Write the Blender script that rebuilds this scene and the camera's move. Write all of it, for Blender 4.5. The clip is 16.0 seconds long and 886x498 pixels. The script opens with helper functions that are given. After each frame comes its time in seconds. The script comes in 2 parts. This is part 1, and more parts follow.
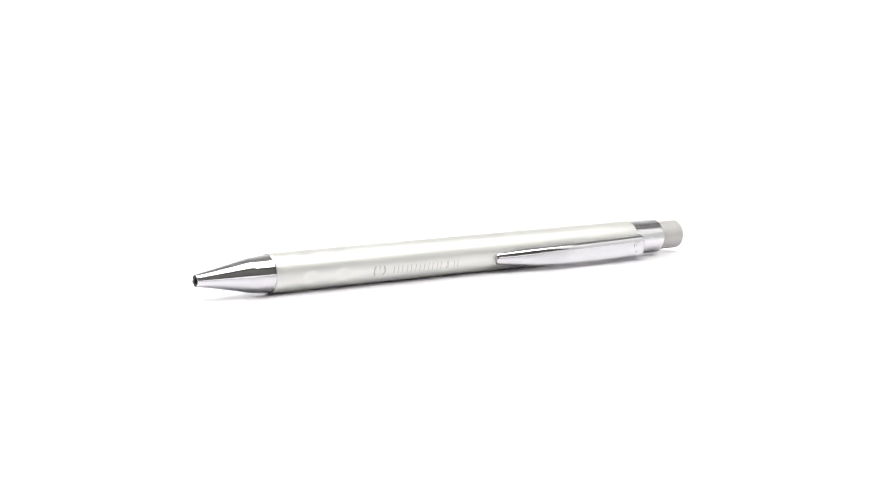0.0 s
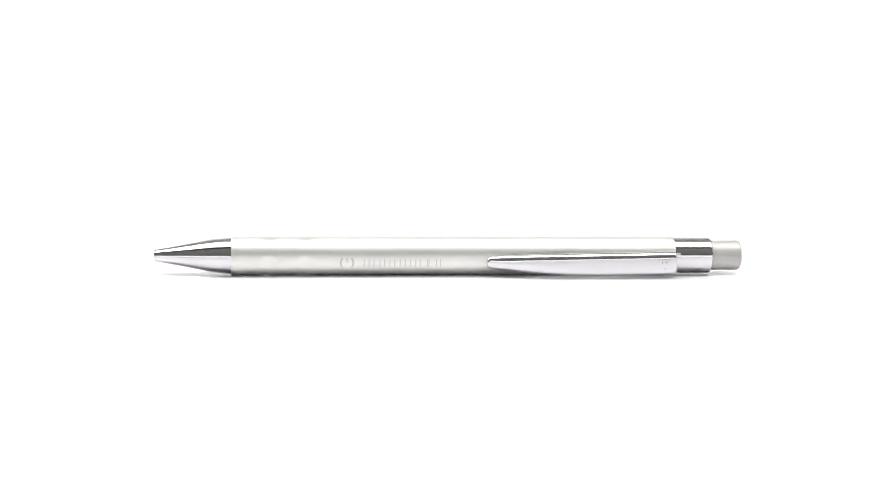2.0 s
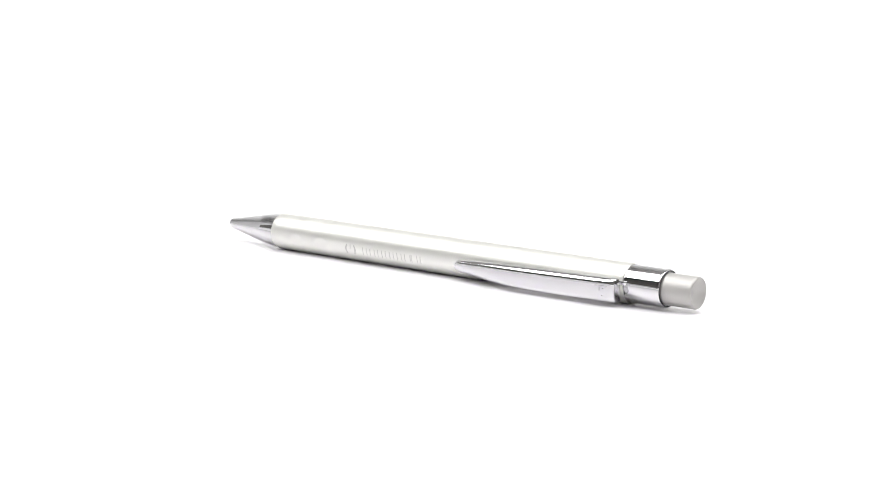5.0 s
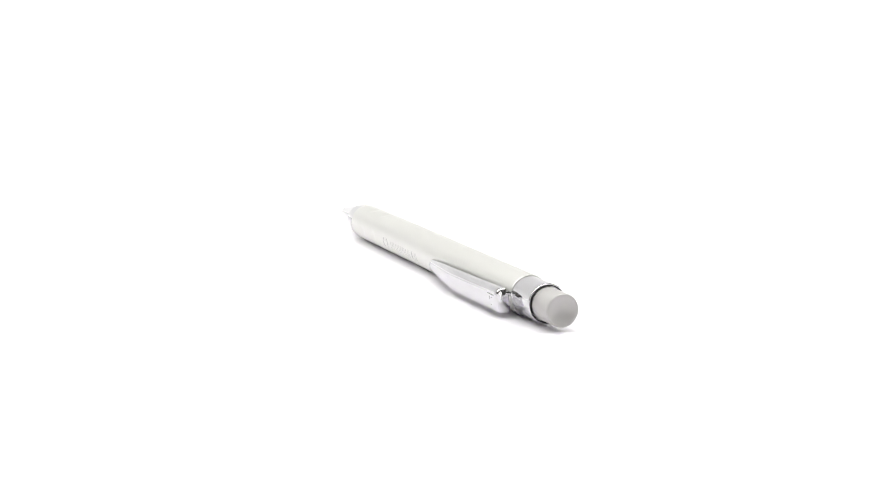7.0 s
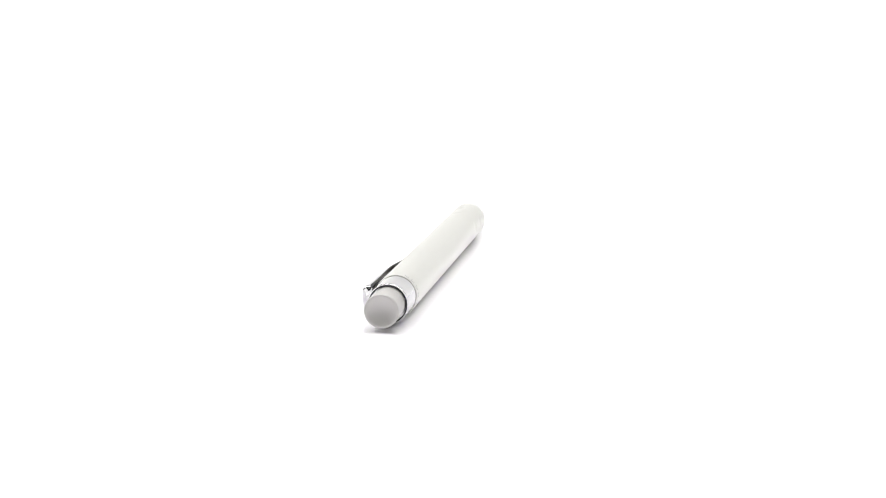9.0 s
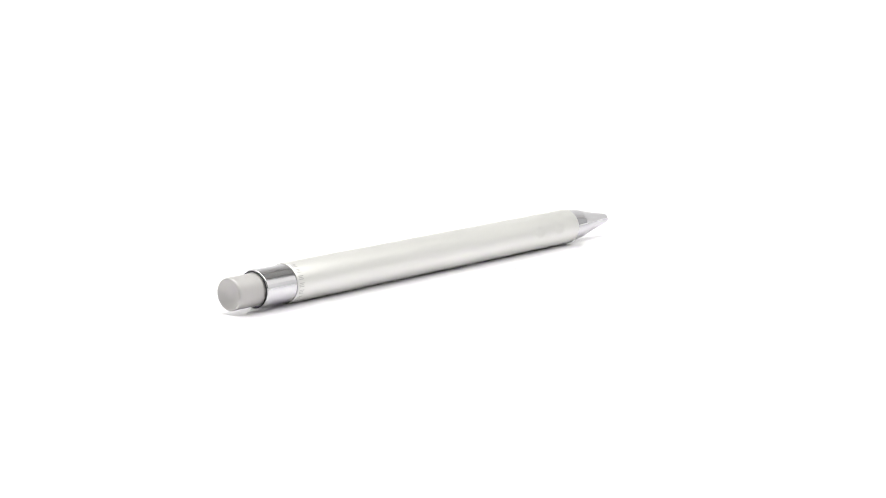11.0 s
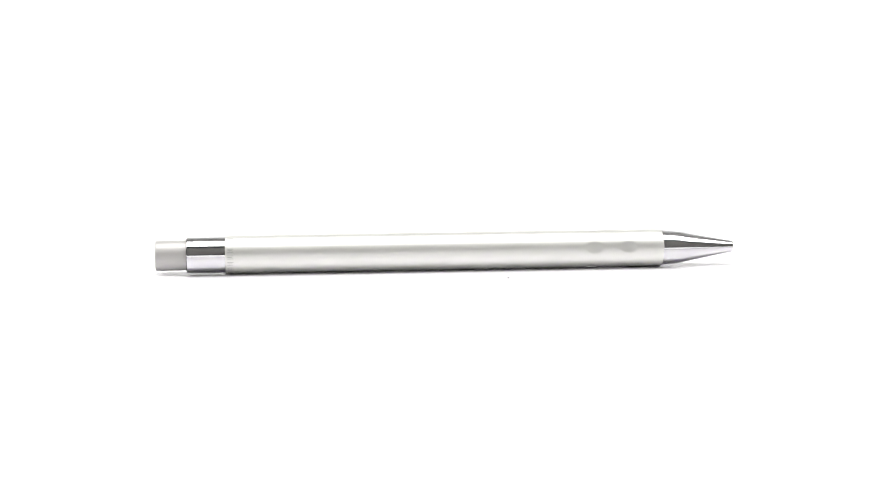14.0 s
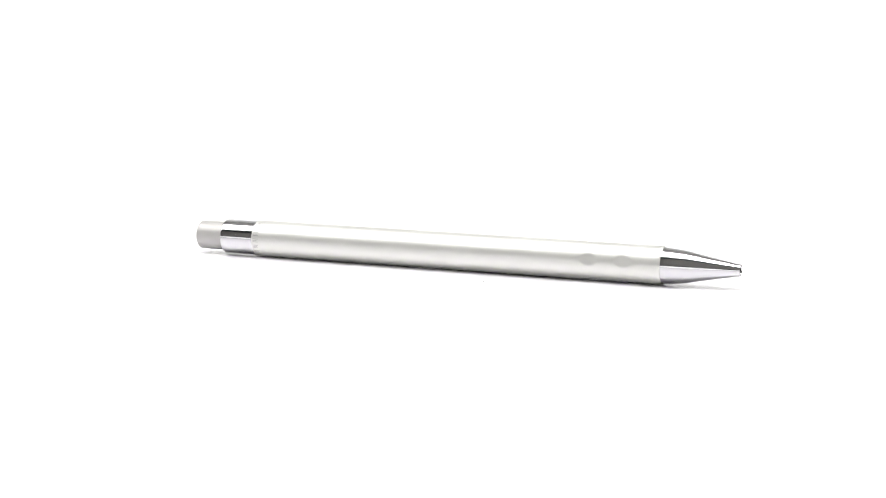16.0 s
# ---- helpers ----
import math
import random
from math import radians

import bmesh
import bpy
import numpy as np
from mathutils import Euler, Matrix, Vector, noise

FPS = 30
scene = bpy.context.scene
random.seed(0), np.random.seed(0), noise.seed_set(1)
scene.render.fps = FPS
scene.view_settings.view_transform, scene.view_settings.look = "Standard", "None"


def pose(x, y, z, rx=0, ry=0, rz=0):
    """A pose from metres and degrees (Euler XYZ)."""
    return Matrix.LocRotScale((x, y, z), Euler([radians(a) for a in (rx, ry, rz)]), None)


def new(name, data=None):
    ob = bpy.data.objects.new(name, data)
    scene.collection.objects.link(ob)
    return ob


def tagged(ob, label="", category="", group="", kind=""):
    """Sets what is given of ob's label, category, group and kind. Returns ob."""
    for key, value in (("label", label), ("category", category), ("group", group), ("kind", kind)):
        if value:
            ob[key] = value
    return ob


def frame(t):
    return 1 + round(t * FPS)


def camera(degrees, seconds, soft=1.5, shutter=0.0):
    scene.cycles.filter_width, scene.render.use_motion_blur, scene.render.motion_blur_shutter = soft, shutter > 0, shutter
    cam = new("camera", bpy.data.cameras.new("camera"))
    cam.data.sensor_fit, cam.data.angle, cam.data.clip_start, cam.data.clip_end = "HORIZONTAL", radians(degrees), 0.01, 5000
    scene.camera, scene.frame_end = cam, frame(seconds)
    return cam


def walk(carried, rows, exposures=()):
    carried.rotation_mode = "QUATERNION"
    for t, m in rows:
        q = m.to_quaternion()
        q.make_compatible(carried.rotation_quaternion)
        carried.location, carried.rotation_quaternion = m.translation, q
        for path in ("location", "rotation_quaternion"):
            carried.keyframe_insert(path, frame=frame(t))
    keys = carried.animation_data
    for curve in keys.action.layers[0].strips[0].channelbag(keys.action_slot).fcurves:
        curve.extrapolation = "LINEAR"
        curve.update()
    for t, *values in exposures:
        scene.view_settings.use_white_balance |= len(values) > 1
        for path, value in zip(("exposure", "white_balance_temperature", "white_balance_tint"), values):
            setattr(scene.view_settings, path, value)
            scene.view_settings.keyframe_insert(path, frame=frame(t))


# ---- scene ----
MM = 0.001
# one fixed camera before a turntable, inside an unseen tent added for reflections
cam = camera(28.504, 16.0, soft=1.0)
VIEW = pose(0, -0.41261, 0.07313, 80.691, 0, 0.2367) @ pose(0, 0, 0, 0, 0, 0.5378)
walk(cam, [(0, VIEW), (16, VIEW)])


def turn(t):
    """Degrees by which the turntable has turned at t seconds."""
    s = (t - 8) / 8
    return 96.462 - 15.2298 * (t - 8) + 0.2412 * s ** 2 + 2.6815 * s ** 3


TILT = -0.5074   # the plate leans by half a degree on its spindle

# ---- light ----
world = bpy.data.worlds.new("dim_studio")
scene.world = world
world.use_nodes = True
world.node_tree.nodes["Background"].inputs[0].default_value = (0.5, 0.5, 0.5, 1)
world.node_tree.nodes["Background"].inputs[1].default_value = 0.1

LAMP = (-0.07, -0.045, 0.610, 0, -5, -5)
LAMP_X, LAMP_D = 1.44, 0.40


def area_lamp(name, watts, sx, sy, m, color):
    data = bpy.data.lights.new(name, "AREA")
    data.shape, data.size, data.size_y, data.energy, data.color = "RECTANGLE", sx, sy, watts, color
    ob = new(name, data)
    ob.matrix_world = m
    return ob


area_lamp("softbox_light", 9.5, LAMP_X, LAMP_D, pose(*LAMP) @ pose(0, 0, -0.012), (1, 0.995, 0.985))

# ---- materials ----


def material(name, color, rough=0.5, metal=0.0, spread=0.06, grain=900.0, stains=30.0, bump=0.0, stretch=(1, 1, 1), rough_spread=0.05):
    """A surface with fine grain and broad, faint stains in colour and gloss."""
    m = bpy.data.materials.new(name)
    m.use_nodes = True
    nt = m.node_tree
    b = nt.nodes["Principled BSDF"]
    b.inputs["Metallic"].default_value = metal
    co = nt.nodes.new("ShaderNodeTexCoord")
    mp = nt.nodes.new("ShaderNodeMapping")
    mp.inputs["Scale"].default_value = stretch
    nt.links.new(co.outputs["Object"], mp.inputs["Vector"])
    fine, broad = nt.nodes.new("ShaderNodeTexNoise"), nt.nodes.new("ShaderNodeTexNoise")
    fine.inputs["Scale"].default_value, broad.inputs["Scale"].default_value = grain, stains
    fine.inputs["Detail"].default_value = broad.inputs["Detail"].default_value = 3
    nt.links.new(mp.outputs["Vector"], fine.inputs["Vector"])
    nt.links.new(co.outputs["Object"], broad.inputs["Vector"])
    add = nt.nodes.new("ShaderNodeMath")
    add.operation = "ADD"
    nt.links.new(fine.outputs["Fac"], add.inputs[0])
    nt.links.new(broad.outputs["Fac"], add.inputs[1])
    tone = nt.nodes.new("ShaderNodeMapRange")
    tone.inputs["From Min"].default_value, tone.inputs["From Max"].default_value = 0.6, 1.4
    tone.inputs["To Min"].default_value, tone.inputs["To Max"].default_value = 1 - spread, 1 + spread
    nt.links.new(add.outputs[0], tone.inputs["Value"])
    mul = nt.nodes.new("ShaderNodeVectorMath")
    mul.operation = "SCALE"
    mul.inputs[0].default_value = color
    nt.links.new(tone.outputs[0], mul.inputs["Scale"])
    nt.links.new(mul.outputs[0], b.inputs["Base Color"])
    gloss = nt.nodes.new("ShaderNodeMapRange")
    gloss.inputs["From Min"].default_value, gloss.inputs["From Max"].default_value = 0.6, 1.4
    gloss.inputs["To Min"].default_value, gloss.inputs["To Max"].default_value = max(0.0, rough - rough_spread), rough + rough_spread
    nt.links.new(add.outputs[0], gloss.inputs["Value"])
    nt.links.new(gloss.outputs[0], b.inputs["Roughness"])
    if bump:
        bp = nt.nodes.new("ShaderNodeBump")
        bp.inputs["Strength"].default_value, bp.inputs["Distance"].default_value = bump, 0.00005
        nt.links.new(fine.outputs["Fac"], bp.inputs["Height"])
        nt.links.new(bp.outputs["Normal"], b.inputs["Normal"])
    return m


SATIN = material("satin_aluminium", (0.675, 0.675, 0.648), 0.46, 0.88, 0.02, 6000, 60, 0.10, (0.25, 1, 1), 0.03)
BUTTON = material("matte_silver_lacquer", (0.455, 0.446, 0.434), 0.45, 0.35, 0.02, 7000, 200, 0.12)
CHROME = material("polished_chrome", (0.590, 0.586, 0.600), 0.035, 1.0, 0.02, 3000, 150, 0.0, (1, 1, 1), 0.015)
DARK_STEEL = material("dark_bore_steel", (0.045, 0.045, 0.047), 0.45, 0.3, 0.05, 4000, 300)
ENGRAVED = material("engraved_grey", (0.45, 0.448, 0.435), 0.5, 0.85, 0.04, 5000, 300)
WHITE_SHEET = material("white_vinyl", (0.90, 0.90, 0.90), 0.55, 0.0, 0.01, 700, 8, 0.05)
WHITE_PLATE = material("white_acrylic", (0.86, 0.846, 0.876), 0.16, 0.0, 0.01, 900, 12, 0.03)
FABRIC = material("grey_reflection_cloth", (0.54, 0.534, 0.515), 0.8, 0.0, 0.03, 1500, 10, 0.2)
# anodised and plated metal: duller than bare metal at a glancing angle
for metal, edge in ((SATIN, 0.95), (CHROME, 0.85), (BUTTON, 0.7)):
    metal.node_tree.nodes["Principled BSDF"].inputs["Specular Tint"].default_value = (edge, edge, edge, 1)
# the acrylic plate is milky: light spreads a few millimetres inside it
milky = WHITE_PLATE.node_tree.nodes["Principled BSDF"]
milky.inputs["Subsurface Weight"].default_value = 0.9
milky.inputs["Subsurface Radius"].default_value = (1.0, 0.97, 1.05)
milky.inputs["Subsurface Scale"].default_value = 0.0012
# these greys stand for the brightness of surroundings that the metal mirrors
LIGHT_FABRIC = material("light_grey_reflection_cloth", (0.84, 0.84, 0.83), 0.8, 0.0, 0.03, 1500, 10, 0.2)
PALE_FABRIC = material("pale_grey_reflection_cloth", (0.64, 0.64, 0.645), 0.8, 0.0, 0.03, 1500, 10, 0.2)
WHITE_FABRIC = material("white_reflection_cloth", (0.74, 0.74, 0.745), 0.8, 0.0, 0.03, 1500, 10, 0.2)
DARK_FABRIC = material("dark_grey_reflection_cloth", (0.100, 0.098, 0.091), 0.85, 0.0, 0.04, 1500, 10, 0.2)
DUST = material("grey_dust", (0.16, 0.155, 0.15), 0.9, 0.0, 0.1, 4000, 300)
BLACK = material("black_metal_shell", (0.03, 0.03, 0.032), 0.5, 0.0, 0.1, 300, 12)
DIFFUSER = material("lamp_diffuser_cloth", (0.85, 0.85, 0.85), 0.7, 0.0, 0.02, 900, 20)

# ---- mesh helpers ----


def part(name, bm, mat, parent=None, label="", smooth=40):
    """Links a bmesh as one mesh object, under a thing or under a part."""
    me = bpy.data.meshes.new(name)
    bmesh.ops.recalc_face_normals(bm, faces=bm.faces)
    for e in bm.edges:
        e.smooth = not (len(e.link_faces) == 2 and e.calc_face_angle(0) > radians(smooth))
    for f in bm.faces:
        f.smooth = True
    bm.to_mesh(me)
    bm.free()
    me.materials.append(mat)
    ob = new(name, me)
    if parent:
        ob.parent = parent
    if label:
        tagged(ob, label)
    return ob


def revolve(profile, segments=96, dent=None):
    """A body of revolution about x: profile rows of (x, radius); a radius of zero closes it."""
    bm = bmesh.new()
    rings = []
    for x, rad in profile:
        if rad <= 0:
            rings.append([bm.verts.new((x, 0, 0))])
            continue
        ring = []
        for k in range(segments):
            a = math.tau * k / segments
            q = rad - (dent(x, a) if dent else 0)
            ring.append(bm.verts.new((x, q * math.cos(a), q * math.sin(a))))
        rings.append(ring)
    for r0, r1 in zip(rings, rings[1:]):
        for k in range(segments):
            j = (k + 1) % segments
            if len(r0) == 1:
                bm.faces.new((r0[0], r1[j], r1[k]))
            elif len(r1) == 1:
                bm.faces.new((r0[k], r0[j], r1[0]))
            else:
                bm.faces.new((r0[k], r0[j], r1[j], r1[k]))
    return bm


def box(bm, x0, x1, y0, y1, z0, z1, bevel=0.0):
    made = bmesh.ops.create_cube(bm, size=1, matrix=Matrix.LocRotScale(((x0 + x1) / 2, (y0 + y1) / 2, (z0 + z1) / 2), None, (x1 - x0, y1 - y0, z1 - z0)))
    if bevel:
        edges = {e for v in made["verts"] for e in v.link_edges}
        bmesh.ops.bevel(bm, geom=list(edges), offset=bevel, segments=2, affect="EDGES", profile=0.5)
    return bm


def slab(*dims, bevel=0.0):
    return box(bmesh.new(), *dims, bevel=bevel)


# ---- the sweep, and an unseen tent added to shape the reflections ----
FLOOR_Z = -0.013
LEFT, RIGHT = -0.862, 0.742


def build_setting():
    # unseen floor board, walls and roof, added for the metal to mirror; the camera looks in under the front wall
    tagged(part("floor", slab(LEFT - 0.006, RIGHT + 0.006, -0.55, 0.57, FLOOR_Z - 0.034, FLOOR_Z - 0.0045), BLACK), "black board under the white sweep", "floor", kind="structure")
    tagged(part("ceiling", slab(LEFT - 0.006, RIGHT + 0.006, -0.402, 0.57, 0.737, 0.743), FABRIC), "unseen grey roof, added for the chrome to mirror", "ceiling", kind="structure")
    tagged(part("wall_north", slab(LEFT - 0.006, RIGHT + 0.006, 0.564, 0.57, FLOOR_Z - 0.004, 0.7365), LIGHT_FABRIC), "unseen light grey back wall, added for the metal to mirror", "wall", kind="structure")
    tagged(part("wall_south", slab(LEFT - 0.006, RIGHT + 0.006, -0.402, -0.398, 0.086, 0.7365), DARK_FABRIC), "unseen dark grey front flap, added for the dark band in the chrome", "wall", kind="structure")
    # side panels are added; each grey is fitted to the bands in the chrome
    west = tagged(part("wall_west", slab(LEFT - 0.006, LEFT, 0.14, 0.563, FLOOR_Z - 0.004, 0.7365), PALE_FABRIC), "unseen side wall in pale and dark greys fitted to the reflections", "wall", kind="structure")
    part("front_panel", slab(LEFT - 0.006, LEFT, -0.397, 0.138, 0.132, 0.7365), DARK_FABRIC, west, "unseen dark grey panel, added to darken the reflections")
    part("board", slab(LEFT - 0.006, LEFT, -0.397, 0.138, FLOOR_Z - 0.004, 0.13), WHITE_FABRIC, west, "unseen low white board, added to brighten the reflections")
    east = tagged(part("wall_east", slab(RIGHT, RIGHT + 0.006, 0.20, 0.563, FLOOR_Z - 0.004, 0.7365), PALE_FABRIC), "unseen side wall in pale, light and dark greys fitted to the reflections", "wall", kind="structure")
    part("middle_panel", slab(RIGHT, RIGHT + 0.006, -0.219, 0.198, 0.252, 0.7365), LIGHT_FABRIC, east, "unseen light grey panel, added to brighten the reflections")
    part("front_panel", slab(RIGHT, RIGHT + 0.006, -0.397, -0.221, 0.102, 0.7365), DARK_FABRIC, east, "unseen dark grey panel, added to darken the reflections")
    part("board", slab(RIGHT, RIGHT + 0.006, -0.219, 0.198, FLOOR_Z - 0.004, 0.25), WHITE_FABRIC, east, "unseen low white board, added to brighten the reflections")
    part("board", slab(RIGHT, RIGHT + 0.006, -0.397, -0.221, FLOOR_Z - 0.004, 0.10), WHITE_FABRIC, east, "unseen low white board, added to brighten the reflections")
    # the white sweep: a low front rise, the flat, a wide curve, the back
    line = [(-0.3905, 0.054), (-0.3902, 0.04)]
    line += [(-0.35 - 0.04 * math.cos(math.pi / 2 * k / 8), FLOOR_Z + 0.04 - 0.04 * math.sin(math.pi / 2 * k / 8)) for k in range(9)]
    line += [(y, FLOOR_Z) for y in (-0.3, -0.1, 0.1)]
    line += [(0.18 + 0.36 * math.sin(math.pi / 2 * k / 24), FLOOR_Z + 0.36 - 0.36 * math.cos(math.pi / 2 * k / 24)) for k in range(25)]
    line = [(y, z) for y, z in line if z < 0.40]
    bm = bmesh.new()
    cols = [[bm.verts.new((x, y, z)) for y, z in line] for x in (LEFT + 0.002, RIGHT - 0.002)]
    faces = [bm.faces.new((cols[0][i], cols[1][i], cols[1][i + 1], cols[0][i + 1])) for i in range(len(line) - 1)]
    bmesh.ops.recalc_face_normals(bm, faces=faces)
    if faces[12].normal.z < 0:
        bmesh.ops.reverse_faces(bm, faces=faces)
    thick = bmesh.ops.extrude_face_region(bm, geom=faces)
    bmesh.ops.translate(bm, verts=[g for g in thick["geom"] if isinstance(g, bmesh.types.BMVert)], vec=(0, 0.001, -0.002))
    tagged(part("backdrop", bm, WHITE_SHEET), "seamless white vinyl sweep curving up behind the turntable", "backdrop", kind="structure")


def build_softbox():
    softbox = tagged(new("softbox"), "long black softbox with a white diffuser under the tent roof", "softbox")
    a, d = LAMP_X / 2, LAMP_D / 2
    part("diffuser", slab(-a, a, -d, d, -0.006, -0.003), DIFFUSER, softbox)
    part("back_shell", slab(-a - 0.012, a + 0.012, -d - 0.012, d + 0.012, 0.02, 0.028, bevel=0.003), BLACK, softbox)
    for dims in ((-a - 0.012, a + 0.012, -d - 0.012, -d - 0.001), (-a - 0.012, a + 0.012, d + 0.001, d + 0.012),
                 (-a - 0.012, -a - 0.001, -d - 0.001, d + 0.001), (a + 0.001, a + 0.012, -d - 0.001, d + 0.001)):
        part("rim", slab(*dims, -0.014, 0.02), FABRIC, softbox)
    softbox.matrix_basis = pose(*LAMP)
    part("hanger", slab(-0.02, 0.02, -0.02, 0.02, 0.028, 0.128, bevel=0.002), BLACK, softbox)


PLATE_R = 0.30


def build_turntable():
    plate = tagged(new("turntable"), "round white acrylic turntable plate under the pen", "turntable")
    flat = [(0, PLATE_R - 0.001), (-0.001, PLATE_R), (-0.0065, PLATE_R), (-0.0075, PLATE_R - 0.001)]
    bm = revolve([(0, 0), (0, 0.15), *flat, (-0.0075, 0)], 160)
    bmesh.ops.rotate(bm, verts=bm.verts, matrix=Matrix.Rotation(radians(-90), 3, "Y"))
    part("plate", bm, WHITE_PLATE, plate)
    bm = revolve([(-0.0075, 0), (-0.0075, 0.05), (-0.0128, 0.05), (-0.0128, 0)], 64)
    bmesh.ops.rotate(bm, verts=bm.verts, matrix=Matrix.Rotation(radians(-90), 3, "Y"))
    part("hub", bm, BLACK, plate)
    # a grain of dust on the plate, beside the pen
    bm = bmesh.new()
    bmesh.ops.create_icosphere(bm, subdivisions=2, radius=0.22 * MM, matrix=Matrix.Translation((12.76 * MM, -10.15 * MM, 0.08 * MM)) @ Matrix.Diagonal((1.5, 0.8, 0.45, 1)))
    part("dust_speck", bm, DUST, plate, "dark speck of dust")
    return plate


# ---- the pen: x along it to the tip, y to the clip's side ----
BARREL_R = 4.50 * MM
AXIS_Z = 4.51 * MM
DENTS = [(x * MM, radians(168 + 90 * k)) for x in (35.05, 43.4) for k in range(4)]


def dent(x, a):
    """Depth of the soft-edged grip dimples in the barrel."""
    depth = 0.0
    for dx, da in DENTS:
        if abs(x - dx) > 0.0026:
            continue
        w = (a - da + math.pi) % math.tau - math.pi
        q = ((x - dx) / 0.0022) ** 2 + (w * BARREL_R / 0.0016) ** 2
        if q < 1:
            depth = max(depth, 0.00026 * (1 - q) ** 1.4)
    return depth


def patch(bm, x0, x1, a0, a1, rise=0.00002, steps=4):
    """A thin curved plate on the barrel between two lengths and two angles (degrees)."""
    rows = []
    for k in range(steps + 1):
        a = radians(a0 + (a1 - a0) * k / steps)
        rows.append([bm.verts.new((x, q * math.cos(a), q * math.sin(a)))
                     for q in (BARREL_R - 0.0001, BARREL_R + rise) for x in (x0, x1)])
    for p, q in zip(rows, rows[1:]):
        for i, j in ((0, 1), (1, 3), (3, 2), (2, 0)):
            bm.faces.new((p[i], p[j], q[j], q[i]))
    for p in (rows[0], rows[-1]):
        bm.faces.new((p[0], p[1], p[3], p[2]))
    return bm


def clip_section(s):
    """Half width, middle height and outer face of the clip at s (0 nose, 1 base)."""
    if s < 0.025:
        nose = math.sqrt(max(0.0, 1 - ((0.025 - s) / 0.025) ** 2))
    else:
        nose = 1.0
    half = (1.32 + 1.48 * (1 - (1 - min(1, s / 0.7)) ** 2.4)) * (0.55 + 0.45 * nose) * MM
    mid = (-1.0 - 0.35 * math.sin(math.pi * min(1, s))) * MM
    face = (5.25 + 2.2 * math.sin(math.pi / 2 * min(1, s / 0.5)) ** 1.1 - 0.20 * max(0, s - 0.5)) * MM
    if s > 0.98:
        inset = 0.3 * MM * (1 - math.sqrt(max(0.0, 1 - ((s - 0.98) / 0.02) ** 2)))
        half, face = half - inset, face - inset
    return half, mid, face


CLIP_X0, CLIP_X1 = -7.9 * MM, -53.1 * MM


def build_clip(pen):
    """A sheet-metal channel, open towards the barrel, with rolled edges, a nose that rests on the barrel and a closed base."""
    bm = bmesh.new()
    rings, n = [], 64
    wall = 0.45 * MM
    for i in range(n + 1):
        s = i / n
        s = s ** 1.35 if s < 0.85 else 0.85 ** 1.35 + (1 - 0.85 ** 1.35) * (1 - max(0.0, 1 - (s - 0.85) / 0.15) ** 2.2)
        half, mid, face = clip_section(s)
        x = CLIP_X0 + (CLIP_X1 - CLIP_X0) * s
        depth = min((1.3 + 0.6 * s) * MM, face - 4.4 * MM)
        rim = min(1.4 * MM, 0.7 * half, 0.95 * depth)
        outer = [(face - depth, half)]
        for k in range(7):
            a = math.pi / 2 * k / 6
            outer.append((face - rim + rim * math.sin(a), half - rim + rim * math.cos(a)))
        for u in (0.96, 0.75, 0.5, 0.25, 0, -0.25, -0.5, -0.75, -0.96):
            outer.append((face + 0.05 * MM * (1 - u * u), (half - rim) * u))
        for k in range(7):
            a = math.pi / 2 * (1 - k / 6)
            outer.append((face - rim + rim * math.sin(a), -(half - rim + rim * math.cos(a))))
        outer.append((face - depth, -half))
        inner = [(face - depth, -half + wall), (face - wall, -half + wall), (face - wall, half - wall), (face - depth, half - wall)]
        roll = radians(-4)
        ring = []
        for y, z in outer + inner:
            dy = y - face
            ring.append(bm.verts.new((x, face + dy * math.cos(roll) - z * math.sin(roll), mid + z * math.cos(roll) + dy * math.sin(roll))))
        rings.append(ring)
    m = len(rings[0])
    for r0, r1 in zip(rings, rings[1:]):
        for k in range(m):
            j = (k + 1) % m
            bm.faces.new((r0[k], r0[j], r1[j], r1[k]))
    bm.faces.new(rings[0])
    bm.faces.new(rings[-1][:len(outer)])
    clip = part("clip", bm, CHROME, pen, "polished chrome spring clip with rolled edges", smooth=50)
    # nose pad, base plate and the tab that enters the collar
    bm = bmesh.new()
    bmesh.ops.create_uvsphere(bm, u_segments=24, v_segments=14, radius=0.8 * MM,
                              matrix=Matrix.Translation((-10.2 * MM, 4.6 * MM, -1.05 * MM)) @ Matrix.Diagonal((1.0, 0.72, 1.0, 1)))
    part("nose_pad", bm, CHROME, clip)
    part("base_plate", slab(-53.0 * MM, -52.5 * MM, 4.2 * MM, 6.6 * MM, -3.35 * MM, 1.1 * MM, bevel=0.12 * MM), CHROME, clip)
    part("tab", slab(-54.6 * MM, -52.6 * MM, 3.9 * MM, 4.7 * MM, 0.3 * MM, 1.2 * MM, bevel=0.2 * MM), CHROME, clip)
    # small worn mark near the base, as plain bars
    for x, z, w, h in ((-49.9, 0.15, 3.2, 0.2), (-50.4, -0.5, 0.5, 0.16), (-49.5, -0.65, 0.22, 0.75), (-50.2, -2.1, 0.3, 0.2)):
        y = clip_section((x * MM - CLIP_X0) / (CLIP_X1 - CLIP_X0))[2] / MM + 0.045 + (z + 1.05) * 0.07
        part("mark_bar", slab((x - w / 2) * MM, (x + w / 2) * MM, (y - 0.15) * MM, (y + 0.03) * MM, (z - h / 2) * MM, (z + h / 2) * MM), ENGRAVED, clip)
    return clip


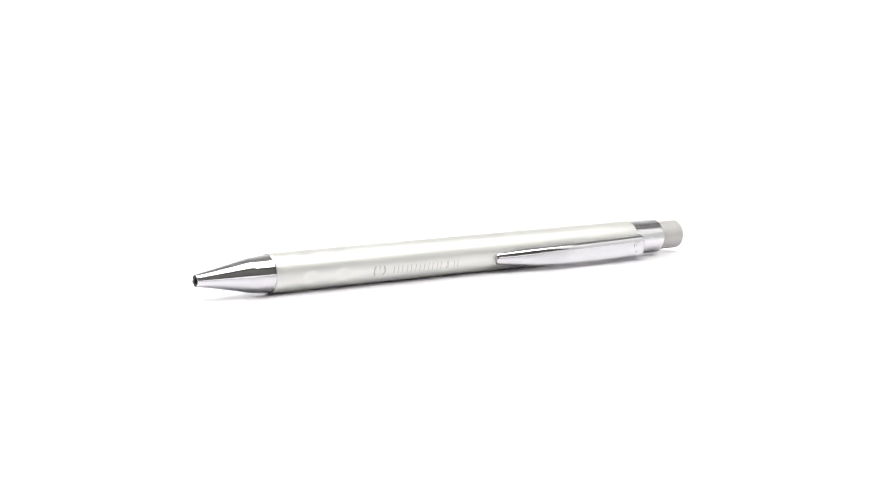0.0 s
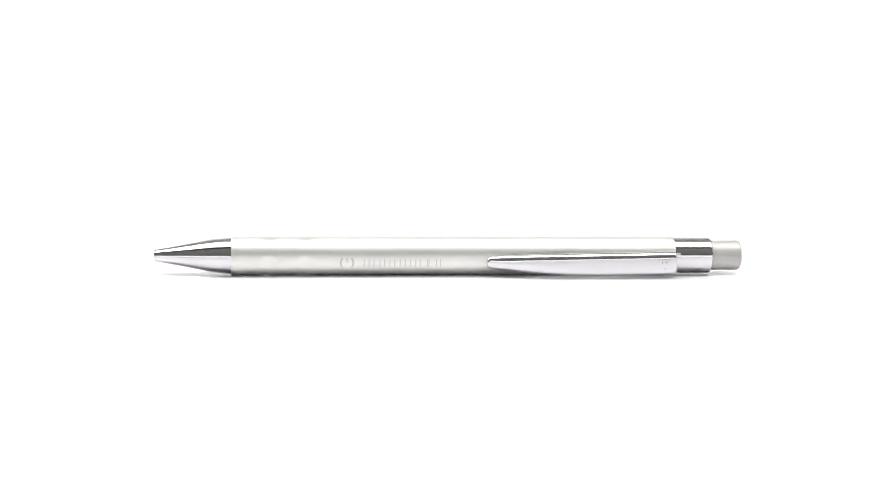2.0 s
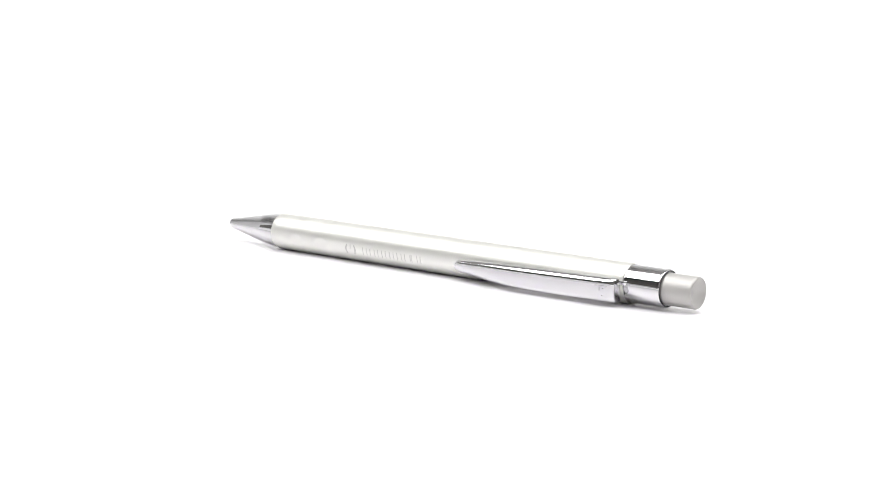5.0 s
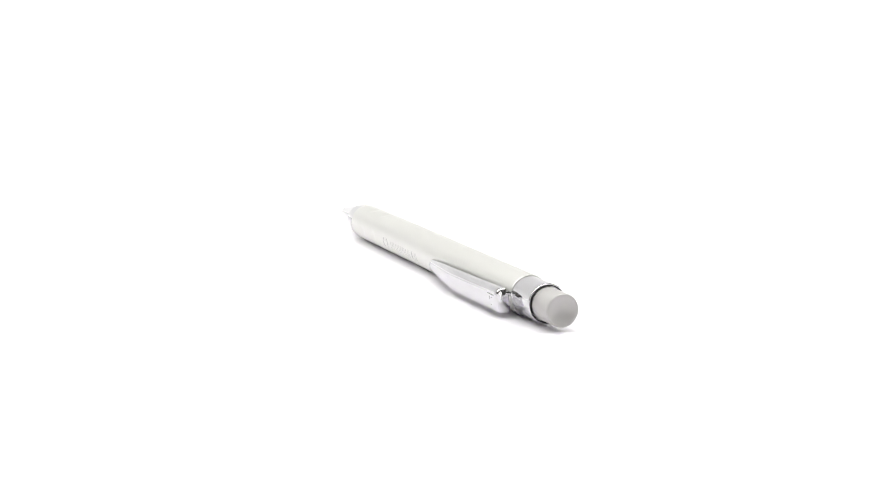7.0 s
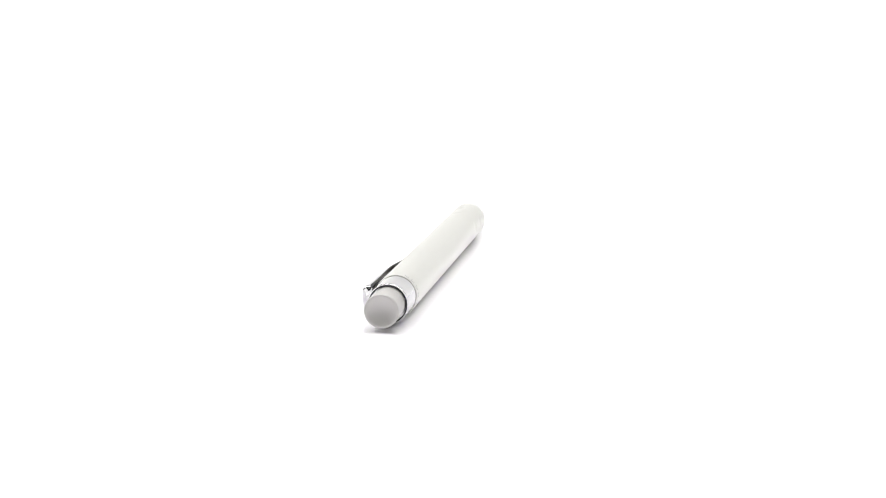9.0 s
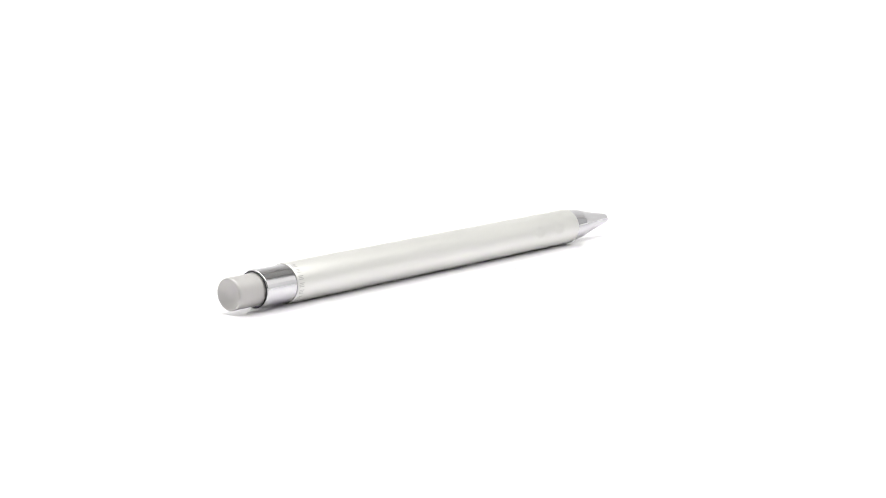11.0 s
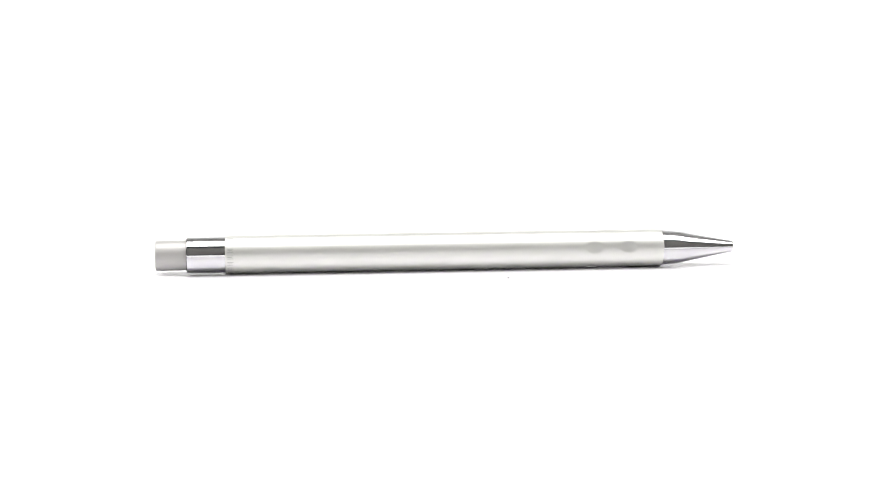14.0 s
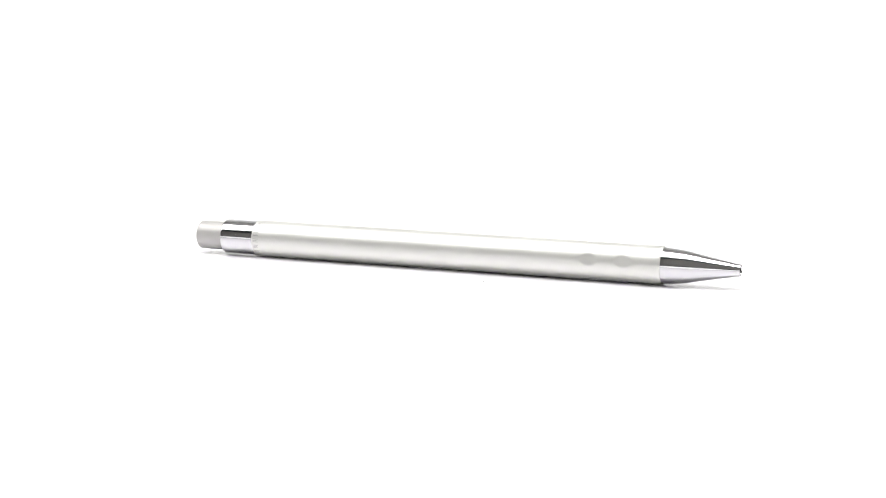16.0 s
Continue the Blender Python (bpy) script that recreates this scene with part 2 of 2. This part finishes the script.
def build_pen():
    pen = tagged(new("ballpoint_pen"), "satin silver ballpoint pen with chrome clip, lying on white turntable", "pen")
    # barrel
    xs = [-53.5, -53.45, -53.3, -53.0, -45, -35, -25, -15, -5, 5, 15, 25, 30]
    xs += [32 + 0.15 * k for k in range(97)]
    xs += [48, 50, 51.8, 52.05, 52.15]
    rows = []
    for x in xs:
        rad = BARREL_R
        if x > 51.8:
            rad -= 0.15 * MM * ((x - 51.8) / 0.35) ** 2
        if x < -53.2:
            rad -= 0.1 * MM * ((-53.2 - x) / 0.3)
        rows.append((x * MM, rad))
    barrel = part("barrel", revolve([(-53.5 * MM, 3.6 * MM), *rows, (52.15 * MM, 3.6 * MM)], 160, dent), SATIN, pen, "satin silver aluminium barrel with grip dimples", smooth=50)
    # chrome nose cone: a short straight collar, a soft shoulder, a long taper, an open bore
    cone = [(51.9, 3.9), (51.9, 4.22), (52.1, 4.27), (52.25, 4.26), (54.5, 4.08), (56.6, 3.88), (56.8, 3.86), (57.6, 3.72), (58.4, 3.55), (60.0, 3.22), (64.0, 2.44), (68.0, 1.70), (69.4, 1.47), (69.8, 1.42),
            (70.0, 1.34), (70.0, 1.24), (69.9, 1.19), (66.5, 1.19), (66.5, 0.0)]
    nose = part("nose_cone", revolve([(x * MM, q * MM) for x, q in cone], 96), CHROME, pen, "polished chrome conical tip with an open bore", smooth=30)
    part("bore", revolve([(66.6 * MM, 0), (66.6 * MM, 1.16 * MM), (69.7 * MM, 1.17 * MM), (69.7 * MM, 0.72 * MM), (67.2 * MM, 0.60 * MM), (67.2 * MM, 0)], 48), DARK_STEEL, nose, "dark open bore")
    # collar and push button
    ring = [(-53.4, 3.7), (-53.4, 4.22), (-53.5, 4.26), (-53.58, 4.27), (-53.7, 4.28), (-53.9, 4.28), (-62.2, 4.28), (-62.4, 4.28), (-62.48, 4.26), (-62.53, 4.22), (-62.55, 4.16), (-62.55, 3.72), (-61.5, 3.7), (-61.5, 0)]
    collar = part("collar", revolve([(x * MM, q * MM) for x, q in ring], 96), CHROME, pen, "polished chrome ring collar", smooth=30)
    part("lip", revolve([(-62.40 * MM, 3.72 * MM), (-62.65 * MM, 3.75 * MM), (-62.68 * MM, 3.82 * MM), (-62.65 * MM, 4.02 * MM), (-62.5 * MM, 4.06 * MM)], 96), DARK_STEEL, collar, "dark inner lip")
    knob = [(-60.9, 3.56), (-69.35, 3.59), (-69.55, 3.59)] + [(-69.55 - 0.45 * math.sin(math.pi / 2 * k / 6), 3.24 + 0.35 * math.cos(math.pi / 2 * k / 6)) for k in range(1, 7)]
    knob += [(-69.96, 3.05)] + [(-69.9 + 0.8 * (1 - (q / 2.9) ** 2), q) for q in (2.9, 2.5, 2.0, 1.5, 1.0, 0.5)] + [(-69.1, 0)]
    part("push_button", revolve([(-60.9 * MM, 0)] + [(x * MM, q * MM) for x, q in knob], 96), BUTTON, pen, "matte silver cylindrical push button with a dished end", smooth=50)
    build_clip(pen)
    # engraved lettering and emblem as plain bars
    for s in (-1, 1):
        bm = bmesh.new()
        x = 25.2 * MM + s * 1.05 * MM
        for k in range(6):
            a0 = -29 + 5 * k
            bow = 0.42 * MM * (1 - ((k + 0.5 - 3) / 3) ** 2) * s
            patch(bm, x + bow - 0.2 * MM, x + bow + 0.2 * MM, a0, a0 + 5.0, steps=2)
        part("emblem_bar", bm, ENGRAVED, barrel)
    part("emblem_bar", patch(bmesh.new(), 25.1 * MM, 25.3 * MM, -12, 3), ENGRAVED, barrel)
    for k in range(8):
        x = (20.6 - 2.42 * k) * MM
        w = (0.50, 0.62, 0.55, 0.55, 0.5, 0.42, 0.1, 0.4)[k] * MM
        bm = bmesh.new()
        patch(bm, x + w, x + w + 0.18 * MM, -27, -3)
        patch(bm, x - w - 0.18 * MM, x - w, -27, -3)
        part("letter_bar", bm, ENGRAVED, barrel)
    for k in range(7):
        a = 112 + 20.5 * k
        bm = bmesh.new()
        for da, x1 in ((0, -51.6), (4.6, -51.9), (9.2, -51.6)):
            patch(bm, -53.0 * MM, x1 * MM, a + da, a + da + 2.0, steps=1)
        part("band_bar", bm, ENGRAVED, barrel)
    for ob in list(pen.children):
        ob.matrix_basis = Matrix.Translation((0, 0, AXIS_Z)) @ ob.matrix_basis
    return pen


build_setting()
build_softbox()
turntable = build_turntable()
pen = build_pen()


def motions():
    times = [0.5 * k for k in range(33)]
    walk(turntable, [(t, pose(0, 0, 0, 0, 0, turn(t)) @ pose(0, 0, 0, 0, TILT)) for t in times])
    walk(pen, [(t, pose(0, 0, 0, 0, 0, turn(t)) @ pose(0, 0.00314, 0.00001, 0, TILT)) for t in times])


motions()
